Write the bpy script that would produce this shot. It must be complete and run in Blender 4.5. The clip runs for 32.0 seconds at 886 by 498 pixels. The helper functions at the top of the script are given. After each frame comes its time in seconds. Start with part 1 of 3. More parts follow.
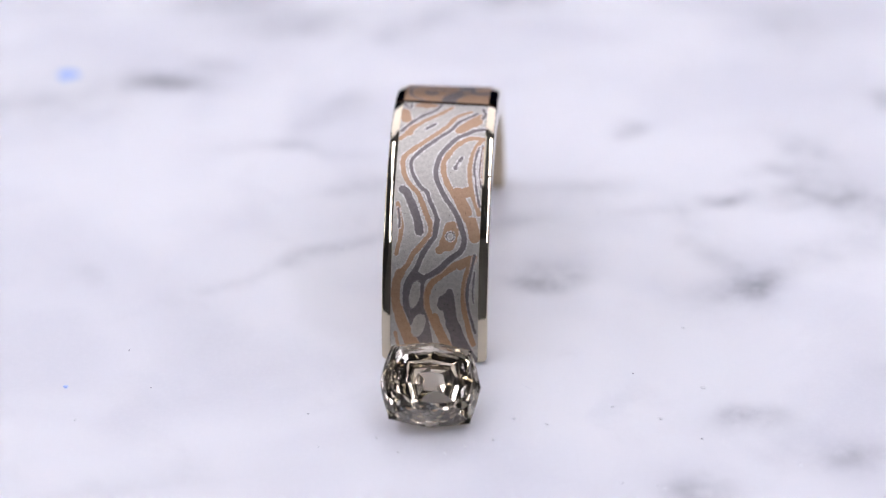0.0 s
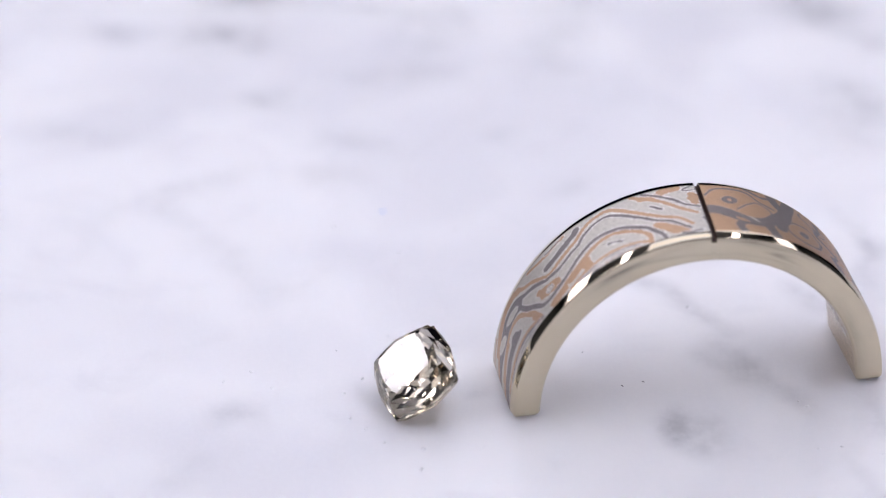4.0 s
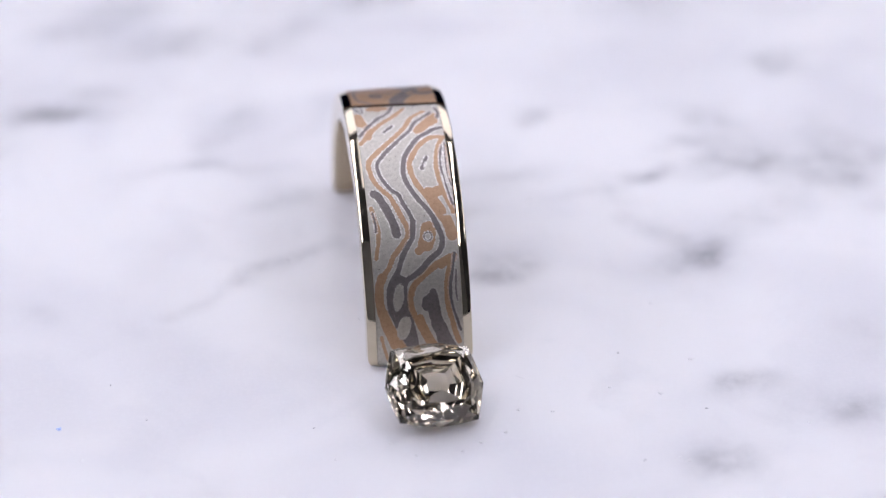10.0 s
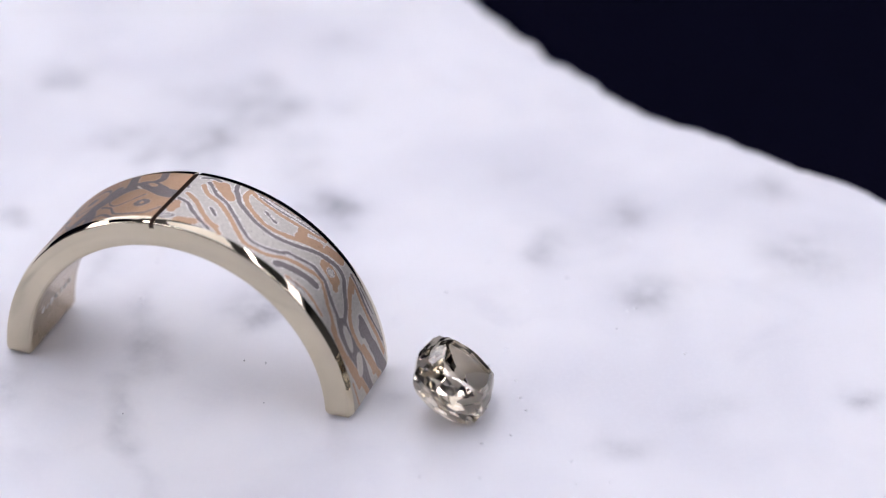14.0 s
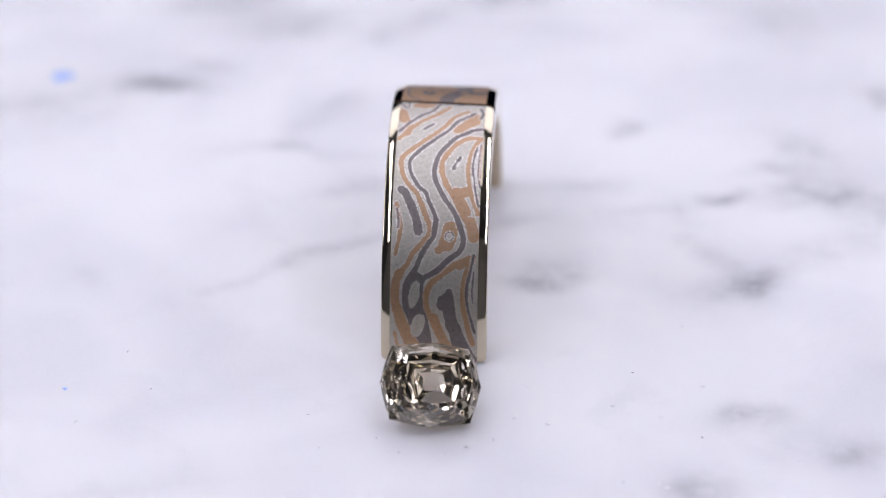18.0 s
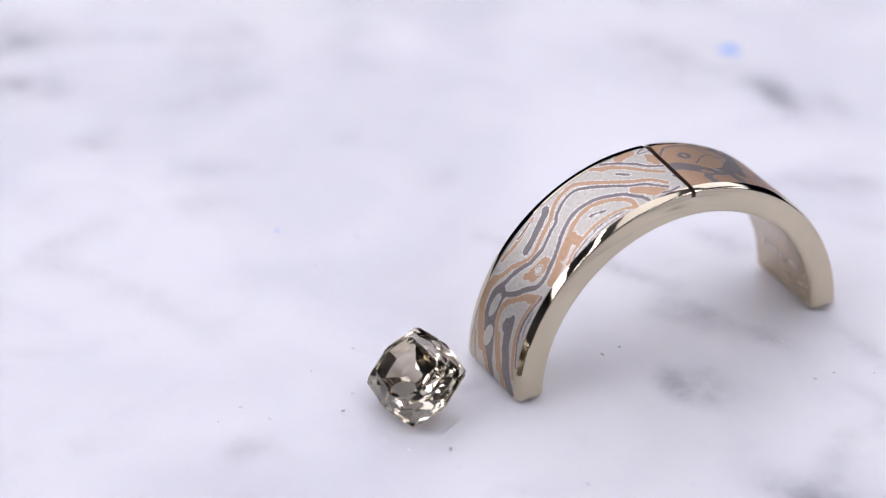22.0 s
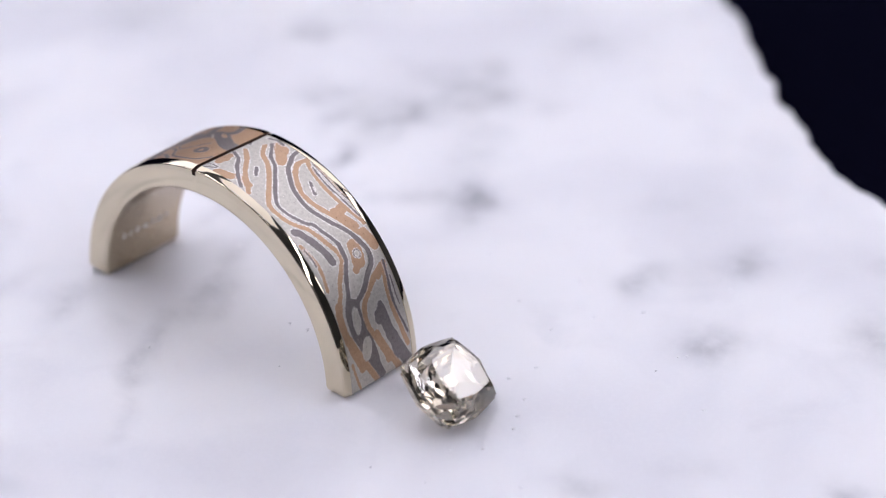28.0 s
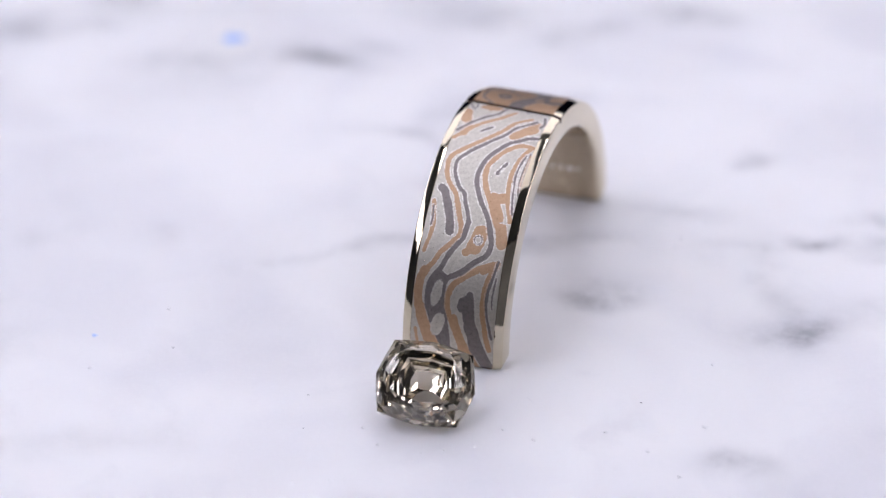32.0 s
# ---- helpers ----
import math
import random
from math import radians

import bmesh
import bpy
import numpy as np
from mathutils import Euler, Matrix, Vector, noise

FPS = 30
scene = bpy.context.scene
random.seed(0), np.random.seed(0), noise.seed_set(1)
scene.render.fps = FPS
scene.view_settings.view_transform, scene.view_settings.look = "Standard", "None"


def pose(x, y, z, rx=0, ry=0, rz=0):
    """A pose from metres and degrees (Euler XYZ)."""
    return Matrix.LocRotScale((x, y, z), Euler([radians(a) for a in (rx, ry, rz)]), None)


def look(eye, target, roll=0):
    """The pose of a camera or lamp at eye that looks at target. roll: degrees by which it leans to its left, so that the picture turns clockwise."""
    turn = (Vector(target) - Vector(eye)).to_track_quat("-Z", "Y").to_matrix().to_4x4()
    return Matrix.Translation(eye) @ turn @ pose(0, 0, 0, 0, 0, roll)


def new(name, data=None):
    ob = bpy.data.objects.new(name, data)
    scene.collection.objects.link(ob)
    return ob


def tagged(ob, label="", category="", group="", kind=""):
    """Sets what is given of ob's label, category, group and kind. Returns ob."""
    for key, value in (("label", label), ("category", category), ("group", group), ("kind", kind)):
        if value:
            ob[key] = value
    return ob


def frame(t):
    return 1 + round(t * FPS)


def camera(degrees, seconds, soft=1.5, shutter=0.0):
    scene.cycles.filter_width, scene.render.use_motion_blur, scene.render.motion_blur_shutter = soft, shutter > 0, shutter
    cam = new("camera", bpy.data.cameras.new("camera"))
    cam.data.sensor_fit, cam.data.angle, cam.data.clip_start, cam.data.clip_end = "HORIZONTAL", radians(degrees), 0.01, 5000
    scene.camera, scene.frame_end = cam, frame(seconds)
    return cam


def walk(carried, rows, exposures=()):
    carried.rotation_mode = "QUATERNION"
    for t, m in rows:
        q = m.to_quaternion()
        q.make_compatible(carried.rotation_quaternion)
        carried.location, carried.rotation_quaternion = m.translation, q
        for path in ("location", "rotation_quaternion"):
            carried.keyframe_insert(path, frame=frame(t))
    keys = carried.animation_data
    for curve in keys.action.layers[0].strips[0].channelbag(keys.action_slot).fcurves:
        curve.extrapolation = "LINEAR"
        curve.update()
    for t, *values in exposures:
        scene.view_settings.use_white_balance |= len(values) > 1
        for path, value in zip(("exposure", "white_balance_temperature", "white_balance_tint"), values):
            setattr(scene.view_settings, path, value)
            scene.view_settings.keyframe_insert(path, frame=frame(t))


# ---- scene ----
cam = camera(16.07, 32.0, soft=1.15)
MM = 0.001
EYE = (0.0, -0.14972, 0.10234)
AIM = (0.000471, 0.0, 0.010317)
STILL = look(EYE, AIM, -0.655)
walk(cam, [(0.0, STILL), (32.0, STILL)])
cam.data.dof.use_dof = True
cam.data.dof.focus_distance = 0.182
cam.data.dof.aperture_fstop = 24.0

# the turntable's angle in degrees, second by second
TURN = [(0.0, 0.0), (0.5, -9.6), (1.0, -19.1), (1.5, -28.6), (2.0, -38.1), (2.5, -47.5), (3.0, -57.0), (3.5, -66.5),
        (4.07, -77.2), (4.27, -80.0), (4.40, -80.9), (4.57, -81.2), (4.74, -80.8), (4.87, -80.0), (5.07, -77.5),
        (5.5, -70.0), (6.0, -61.0), (6.5, -52.0), (7.0, -43.1), (7.5, -34.1), (8.0, -24.9), (8.5, -15.8), (9.0, -6.7),
        (9.5, 2.4), (10.0, 11.4), (10.5, 20.4), (11.0, 29.5), (11.5, 38.5), (12.0, 47.6), (12.5, 56.5), (13.0, 65.5),
        (13.3, 71.0), (13.5, 74.2), (13.65, 75.1), (13.8, 75.2), (13.95, 74.5), (14.2, 71.6), (14.5, 67.1), (15.0, 57.8),
        (15.5, 48.4), (16.0, 38.9), (16.5, 29.3), (17.0, 19.7), (17.5, 10.0), (18.0, 0.5), (18.5, -8.9), (19.0, -18.5),
        (19.5, -28.1), (20.0, -37.7), (20.5, -47.2), (21.0, -56.6), (21.2, -59.2), (21.35, -60.4), (21.5, -60.7), (21.65, -60.4),
        (21.8, -59.6), (22.0, -57.6), (22.5, -49.4),
        (23.0, -40.2), (23.5, -30.8), (24.0, -21.6), (24.5, -12.3), (25.0, -3.0), (25.5, 6.4), (26.0, 15.8), (26.5, 25.2),
        (27.0, 34.6), (27.5, 43.9), (27.8, 49.0), (28.0, 51.6), (28.15, 52.5), (28.3, 52.5), (28.5, 51.3),
        (29.0, 42.3), (29.5, 32.8), (30.0, 23.2), (30.5, 13.7), (31.0, 4.2), (31.5, -5.2), (32.0, -14.8)]


# ---- light ----
world = bpy.data.worlds.new("studio_air")
world.use_nodes = True
world.node_tree.nodes["Background"].inputs[0].default_value = (0.6, 0.62, 0.7, 1)
world.node_tree.nodes["Background"].inputs[1].default_value = 0.0
scene.world = world
scene.view_settings.exposure = 0.0
LED_POWER = 13.5
SOFT_POWER = 2.0
BACK_POWER = 1.2
TOP_POWER = 0.8


# ---- materials ----
class Mat:
    """A node material with a principled surface."""

    def __init__(self, name, rough=0.5, metal=0.0, colour=(0.5, 0.5, 0.5)):
        self.m = bpy.data.materials.new(name)
        self.m.use_nodes = True
        self.t = self.m.node_tree
        self.b = self.t.nodes["Principled BSDF"]
        self.set("Roughness", rough)
        self.set("Metallic", metal)
        self.set("Base Color", (*colour, 1))

    def set(self, key, value):
        self.b.inputs[key].default_value = value

    def node(self, kind, **values):
        n = self.t.nodes.new(kind)
        for k, v in values.items():
            n.inputs[k].default_value = v
        return n

    def link(self, a, b):
        self.t.links.new(a, b)

    def coords(self):
        return self.t.nodes.new("ShaderNodeTexCoord").outputs["Object"]

    def noise(self, scale, detail=4.0, rough=0.55, distort=0.0):
        n = self.node("ShaderNodeTexNoise", Scale=scale, Detail=detail, Roughness=rough, Distortion=distort)
        self.link(self.coords(), n.inputs["Vector"])
        return n.outputs["Fac"]

    def attribute(self, name):
        n = self.t.nodes.new("ShaderNodeAttribute")
        n.attribute_name = name
        return n.outputs["Fac"]

    def math(self, op, a, b=0.0, c=0.0):
        n = self.t.nodes.new("ShaderNodeMath")
        n.operation = op
        for k, v in enumerate((a, b, c)):
            if isinstance(v, (int, float)):
                n.inputs[k].default_value = v
            else:
                self.link(v, n.inputs[k])
        return n.outputs[0]

    def ramp(self, fac, lo, hi, a=0.0, b=1.0):
        n = self.t.nodes.new("ShaderNodeMapRange")
        n.interpolation_type = "SMOOTHSTEP"
        self.link(fac, n.inputs["Value"])
        for k, v in (("From Min", lo), ("From Max", hi), ("To Min", a), ("To Max", b)):
            n.inputs[k].default_value = v
        return n.outputs["Result"]

    def mix(self, fac, a, b):
        n = self.t.nodes.new("ShaderNodeMix")
        n.data_type = "RGBA"
        if isinstance(fac, (int, float)):
            n.inputs[0].default_value = fac
        else:
            self.link(fac, n.inputs[0])
        for k, v in ((6, a), (7, b)):
            if isinstance(v, tuple):
                n.inputs[k].default_value = (*v, 1)
            else:
                self.link(v, n.inputs[k])
        return n.outputs[2]

    def bump(self, height, distance, strength=1.0):
        n = self.node("ShaderNodeBump", Distance=distance, Strength=strength)
        self.link(height, n.inputs["Height"])
        self.link(n.outputs["Normal"], self.b.inputs["Normal"])

    def to(self, key, socket):
        self.link(socket, self.b.inputs[key])


def marble_material():
    m = Mat("white_marble", rough=0.28)
    smudge = m.attribute("smudge")
    cloud = m.noise(60, 2.0, 0.5, 0.6)
    wisp = m.noise(150, 4, 0.55, 0.7)
    fine = m.noise(420, 4, 0.6)
    grain = m.noise(3500, 2, 0.5)
    uneven = m.ramp(fine, 0.25, 0.75, 0.45, 1.4)
    dark = m.math("MULTIPLY", smudge, uneven)
    base = m.mix(m.ramp(cloud, 0.36, 0.70), (0.84, 0.835, 0.84), (0.735, 0.73, 0.755))
    base = m.mix(m.ramp(wisp, 0.50, 0.80, 0.0, 0.26), base, (0.60, 0.60, 0.635))
    base = m.mix(m.ramp(grain, 0.4, 0.75, 0.0, 0.10), base, (0.90, 0.90, 0.90))
    m.to("Base Color", m.mix(m.math("MINIMUM", dark, 0.85), base, (0.27, 0.275, 0.30)))
    m.set("Specular IOR Level", 0.35)
    # light sinks a little way into the stone
    m.set("Subsurface Weight", 0.6)
    m.set("Subsurface Radius", (1.0, 0.95, 0.9))
    m.set("Subsurface Scale", 0.0018)
    return m.m


def gold_material(name, colour, rough, scratch=1.0):
    m = Mat(name, rough=rough, metal=1.0, colour=colour)
    fine = m.noise(2500, 3, 0.6)
    wide = m.noise(260, 3, 0.5)
    m.to("Base Color", m.mix(m.ramp(wide, 0.3, 0.7), colour, tuple(c * 0.93 for c in colour)))
    m.to("Roughness", m.ramp(fine, 0.2, 0.8, rough * 0.7, rough * 1.4))
    m.bump(wide, 0.00004, 0.10 * scratch)
    return m.m


def mokume_material():
    """Etched layers of silver, red gold and grey palladium, by their contours, with glints painted along the edges."""
    m = Mat("mokume_layers", rough=0.4, metal=1.0)
    wob = m.math("MULTIPLY_ADD", m.noise(1500, 3, 0.6), 0.14, -0.07)
    grit = m.math("MULTIPLY_ADD", m.noise(9000, 2, 0.6), 0.12, -0.06)
    jit = m.math("ADD", wob, grit)
    dark = m.math("ADD", m.attribute("dark"), jit)
    copper = m.math("ADD", m.attribute("copper"), jit)
    sheen = m.noise(5200, 5, 0.75)
    silver = m.mix(m.ramp(sheen, 0.3, 0.7), (0.47, 0.445, 0.39), (0.63, 0.60, 0.535))
    red = m.mix(m.ramp(sheen, 0.3, 0.7), (0.46, 0.295, 0.18), (0.56, 0.375, 0.24))
    grey = m.mix(m.ramp(sheen, 0.3, 0.7), (0.195, 0.172, 0.166), (0.265, 0.238, 0.23))
    # sparkle along the layer edges, put into the base colour as near-white specks
    spark = m.ramp(m.noise(9000, 2, 0.7), 0.40, 0.58)
    rim = m.ramp(m.math("ABSOLUTE", m.math("ADD", dark, -0.05)), 0.015, 0.065, 0.75, 0.0)
    edge = m.ramp(m.math("ABSOLUTE", m.math("ADD", copper, -0.035)), 0.012, 0.055, 0.65, 0.0)
    glint_fringe = m.math("MULTIPLY", m.math("MAXIMUM", rim, edge), spark)
    col = m.mix(m.ramp(copper, -0.035, 0.03), red, silver)
    glint_fringe = m.math("MULTIPLY", glint_fringe, m.attribute("glint_fringe"))
    col = m.mix(glint_fringe, col, (0.95, 0.93, 0.90))
    col = m.mix(m.ramp(dark, -0.03, 0.03), grey, col)
    m.to("Base Color", col)
    m.to("Roughness", m.ramp(sheen, 0.25, 0.75, 0.26, 0.48))
    grains = m.noise(11000, 3, 0.7)
    depth = m.math("ADD", m.ramp(dark, -0.05, 0.03, -0.6, 0.0), m.math("MULTIPLY", grains, 1.15))
    m.bump(depth, 0.000026, 1.0)
    return m.m


def gem_material():
    """Clear pale brown stone."""
    m = Mat("champagne_diamond")
    m.t.nodes.remove(m.b)
    g = m.t.nodes.new("ShaderNodeBsdfGlass")
    g.inputs["Color"].default_value = (0.999, 0.959, 0.880, 1)
    g.inputs["Roughness"].default_value = 0.0
    g.inputs["IOR"].default_value = 2.42
    m.link(g.outputs[0], m.t.nodes["Material Output"].inputs["Surface"])
    return m.m


def plain(name, colour, rough=0.6, metal=0.0, vary=0.85, scale=300, gloss=0.5):
    m = Mat(name, rough, metal, colour)
    m.set("Specular IOR Level", gloss)
    m.to("Base Color", m.mix(m.ramp(m.noise(scale, 4), 0.3, 0.7), colour, tuple(c * vary for c in colour)))
    return m.m


def glow_material(name, power):
    m = Mat(name, colour=(0.9, 0.9, 0.9))
    m.set("Emission Color", (0.86, 0.845, 0.985, 1))
    m.set("Emission Strength", power)
    return m.m


MARBLE = marble_material()
GOLD = gold_material("white_gold", (0.67, 0.597, 0.45), 0.045, 0.5)
GOLD_INSIDE = gold_material("darker_brushed_white_gold", (0.57, 0.475, 0.345), 0.22)
MOKUME = mokume_material()
GEM = gem_material()
NAVY = plain("navy_cloth", (0.0034, 0.0034, 0.0095), 1.0, scale=400, gloss=0.0)
WALL = plain("studio_wall", (0.09, 0.09, 0.095), 0.8, scale=8)
# paler, so the unseen south wall bounces fill onto gem and inlay
BOUNCE_WALL = plain("grey_bounce_wall", (0.24, 0.24, 0.245), 0.8, scale=8)
HOUSING = plain("grey_housing", (0.3, 0.3, 0.31), 0.4, 0.6, scale=40)
LED = glow_material("led_glow", LED_POWER)
TILE_LEFT = glow_material("tile_glow", SOFT_POWER * 2.6)
TILE_RIGHT = glow_material("dimmer_tile_glow", SOFT_POWER * 1.7)
TOP_FILL = glow_material("top_fill_glow", TOP_POWER)
BACK_FILL = glow_material("back_fill_glow", BACK_POWER)
SEAM_SHADE = plain("seam_shade", (0.07, 0.035, 0.022), 0.6, scale=4000)
INK = plain("blue_ink", (0.42, 0.58, 0.93), 0.5, scale=2500)
DUST = plain("dark_dust", (0.16, 0.16, 0.18), 0.7, scale=4000)
FLECK = plain("crystal_caustic_fleck", (0.95, 0.95, 0.96), 0.12, scale=3000, vary=0.97, gloss=1.0)
# pale colour holds the sparkle of the engraved gold
GLINT_MARK = plain("struck_mark", (0.93, 0.91, 0.86), 0.25, 0.2, scale=5000)


# ---- building ----
def mesh_of(name, verts, faces, material, smooth=False):
    me = bpy.data.meshes.new(name)
    me.from_pydata(verts, [], faces)
    me.materials.append(material)
    if smooth:
        me.shade_smooth()
    me.update()
    return me


def part(name, me, parent, label=""):
    ob = new(name, me)
    ob.parent = parent
    if label:
        tagged(ob, label)
    return ob


def thing(name, label, category, kind=""):
    return tagged(new(name), label, category, kind=kind)


def box_mesh(name, lo, hi, material, bevel=0.0):
    bm = bmesh.new()
    bmesh.ops.create_cube(bm, size=1.0)
    for v in bm.verts:
        v.co = Vector([lo[k] + (v.co[k] + 0.5) * (hi[k] - lo[k]) for k in range(3)])
    if bevel:
        bmesh.ops.bevel(bm, geom=bm.edges[:], offset=bevel, segments=2, affect="EDGES")
    me = bpy.data.meshes.new(name)
    bm.to_mesh(me)
    bm.free()
    me.materials.append(material)
    return me


def spline(points, per=10):
    """A smooth line through points of the plane."""
    p = np.array(points, float)
    if len(p) < 3:
        return p
    q = np.vstack([2 * p[0] - p[1], p, 2 * p[-1] - p[-2]])
    out = []
    for k in range(1, len(q) - 2):
        a, b, c, d = q[k - 1:k + 3]
        for s in np.arange(per) / per:
            out.append(0.5 * (2 * b + (c - a) * s + (2 * a - 5 * b + 4 * c - d) * s * s + (3 * b - a - 3 * c + d) * s ** 3))
    out.append(p[-1])
    return np.array(out)


def line_distance(x, y, line):
    """The distance of each point from a line, and its side."""
    best = np.full(x.shape, 1e9)
    for (ax, ay), (bx, by) in zip(line[:-1], line[1:]):
        dx, dy = bx - ax, by - ay
        s = np.clip(((x - ax) * dx + (y - ay) * dy) / max(dx * dx + dy * dy, 1e-12), 0, 1)
        best = np.minimum(best, np.hypot(x - ax - s * dx, y - ay - s * dy))
    return best


# ---- the room ----
def room():
    half, top, low, w = 0.38, 0.44, -0.020, 0.02
    tagged(new("floor", box_mesh("floor", (-half, -half, low - w), (half, half, low), NAVY)),
           "dark navy cloth covered table top under the slab", "table top", kind="structure")
    # assumed walls, never in view; their greys set what gem and rim reflect
    for name, lo, hi, mat in (("wall_north", (-half, half, low - w), (half, half + w, top), NAVY),
                              ("wall_south", (-half, -half - w, low - w), (half, -half, top), BOUNCE_WALL),
                              ("wall_east", (half, -half - w, low - w), (half + w, half + w, top), WALL),
                              ("wall_west", (-half - w, -half - w, low - w), (-half, half + w, top), WALL)):
        tagged(new(name, box_mesh(name, lo, hi, mat)), "matt wall of an assumed booth, out of view", "wall", kind="structure")
    tagged(new("ceiling", box_mesh("ceiling", (-half - w, -half - w, top), (half + w, half + w, top + w), WALL)),
           "charcoal matt ceiling of an assumed booth, out of view", "ceiling", kind="structure")


def led_bar(start, end, count):
    """A bar of separate bright diodes from start to end, tipped towards the ring, and the rods that hold it under the ceiling."""
    bar = thing("led_light_bar", "slim grey studio light bar with a row of white diodes", "lamp")
    bar["group"] = "light bars round the turntable"
    a, b = Vector(start), Vector(end)
    mid, x = (a + b) / 2, (b - a).normalized()
    z = mid - Vector((0, mid.y, 0.005))
    z = (z - x * z.dot(x)).normalized()
    m = Matrix((x, z.cross(x), z)).transposed().to_4x4()
    m.translation = mid
    bar.matrix_basis = m
    half, step = (b - a).length / 2, (b - a).length / count
    part("housing", box_mesh("housing", (-half, -0.016, 0.003), (half, 0.016, 0.023), HOUSING, 0.003), bar)
    tile = box_mesh("diode", (-0.33 * step, -0.012, -0.002), (0.33 * step, 0.012, 0.0035), LED, 0.001)
    for k in range(count):
        part("diode", tile, bar).location = (-half + step * (k + 0.5), 0, 0)
    for s in (-0.6, 0.6):
        foot_at = Vector((half * s, 0, 0.012))
        up = m.inverted().to_3x3() @ Vector((0, 0, 0.44 - (m @ foot_at).z))
        bm = bmesh.new()
        bmesh.ops.create_cone(bm, cap_ends=True, segments=12, radius1=0.004, radius2=0.004, depth=up.length,
                              matrix=Matrix.Translation(foot_at + up / 2) @ up.to_track_quat("Z", "Y").to_matrix().to_4x4())
        me = bpy.data.meshes.new("holding_rod")
        bm.to_mesh(me)
        bm.free()
        me.materials.append(HOUSING)
        part("holding_rod", me, bar)
    return bar


def tile_panel(side, glow, height, half):
    """A panel of upright light strips with dark gaps, fixed to the side wall."""
    ob = thing("strip_light_panel", "studio light panel of upright white strips", "lamp")
    ob["group"] = "strip panels beside the turntable"
    ob.matrix_basis = pose(0.30 * side, 0.12, height, 0, 0, 90 if side > 0 else -90)
    part("housing", box_mesh("housing", (-0.26, -0.024, -half - 0.01), (0.26, -0.004, half + 0.01), WALL, 0.003), ob)
    tile = box_mesh("light_strip", (-0.0105, -0.003, -half), (0.0105, 0.003, half), glow, 0.002)
    for i in range(17):
        part("light_strip", tile, ob).location = (-0.240 + 0.030 * i, 0, 0)
    for x in (-0.15, 0.15):
        part("holding_rod", box_mesh("holding_rod", (x - 0.006, -0.080, -0.006), (x + 0.006, -0.020, 0.006), HOUSING, 0.001), ob)
    return ob


def back_light():
    """A wide diffuser on the rear wall, an unseen fill added for rear inlay and rim."""
    ob = thing("rear_fill_light", "wide white fill light added on the rear wall, out of view", "lamp")
    part("frame", box_mesh("frame", (-0.27, 0.355, 0.145), (0.27, 0.38, 0.425), HOUSING, 0.004), ob)
    part("diffuser", box_mesh("diffuser", (-0.26, 0.350, 0.155), (0.26, 0.358, 0.415), BACK_FILL, 0.002), ob)
    return ob


def top_light():
    """A long diffuser under the ceiling, an unseen fill added to brighten gem and inlay."""
    ob = thing("ceiling_fill_light", "long white fill light added under the ceiling, out of view", "lamp")
    part("frame", box_mesh("frame", (-0.13, -0.045, 0.425), (0.13, 0.29, 0.44), HOUSING, 0.004), ob)
    part("diffuser", box_mesh("diffuser", (-0.12, -0.035, 0.420), (0.12, 0.28, 0.428), TOP_FILL, 0.002), ob)
    return ob


# ---- the marble slab ----
# grey smudges: place, half length, half width, turn in degrees, strength
SMUDGES_FAR = [(-18.3, 39.0, 3.0, 1.3, -3, .60), (-9.2, 47.5, 4.0, 2.0, 5, .30), (6.0, 51.0, 2.6, 1.3, 5, .45), (-34.3, 43.9, 2.8, 1.8, 5, .30),
               (-41.4, 38.2, 3.3, 2.0, 17, .40), (-35.0, 39.9, 2.4, 1.3, 17, .20), (-28.4, 35.8, 2.3, 1.2, 0, .15),
               (25.3, 46.2, 3.2, 2.6, 0, .18), (31.3, 35.4, 2.0, 1.7, -20, .25), (13.1, 31.5, 1.0, .9, 0, .40),
               (-25.1, 36.4, 4.5, 3.5, 30, .16), (-6.6, 34.5, 2.6, 1.1, 50, .28), (-2.4, 46.3, 3.1, 1.0, 39, .20)]
SMUDGES_WEST = [(-54.0, .3, 3.0, 2.4, 60, .45), (-47.7, -3.2, 3.0, 2.0, 60, .38), (-38.1, -2.0, 1.7, 1.5, 60, .30), (-30.5, 1.9, 2.4, 1.4, 60, .16),
                (-8.0, 29.6, 3.7, .7, -17, .18), (-14.8, 41.4, 1.9, 1.0, -17, .20), (-1.1, -11.3, 1.4, .7, 60, .18), (-27.1, -.5, 2.1, 1.4, 39, .12)]
SMUDGES_EAST = [(7.0, 13.5, 1.8, 1.1, 0, .42), (18.7, 22.9, 2.1, .8, -10, .32), (23.0, -5.8, 2.2, 1.5, -10, .36), (18.5, -2.2, 1.8, 1.0, -10, .26),
                (14.3, -9.5, 1.9, 1.7, -20, .36), (31.0, 19.0, 2.0, 1.8, -60, .18), (26.9, 22.9, 2.6, 2.3, -60, .15), (20.0, 12.0, 1.5, 1.2, -60, .25),
                (21.0, -17.8, 2.4, 2.6, -60, .32), (28.8, -13.6, 1.4, 1.2, -60, .22), (7.1, -23.8, 1.2, 1.0, -60, .30), (9.1, 24.2, 3.0, .8, 0, .20),
                (22.8, 25.6, 2.9, .8, 5, .20), (2.3, 17.8, 1.0, 1.2, -60, .14),
                (23.9, 28.3, 1.6, 1.3, 0, 0.15), (32.4, 15.2, 1.3, 1.1, 0, 0.14), (30.7, 21.0, 1.6, 1.4, 0, 0.16), (24.2, 22.2, 1.6, 1.2, 0, 0.08)]
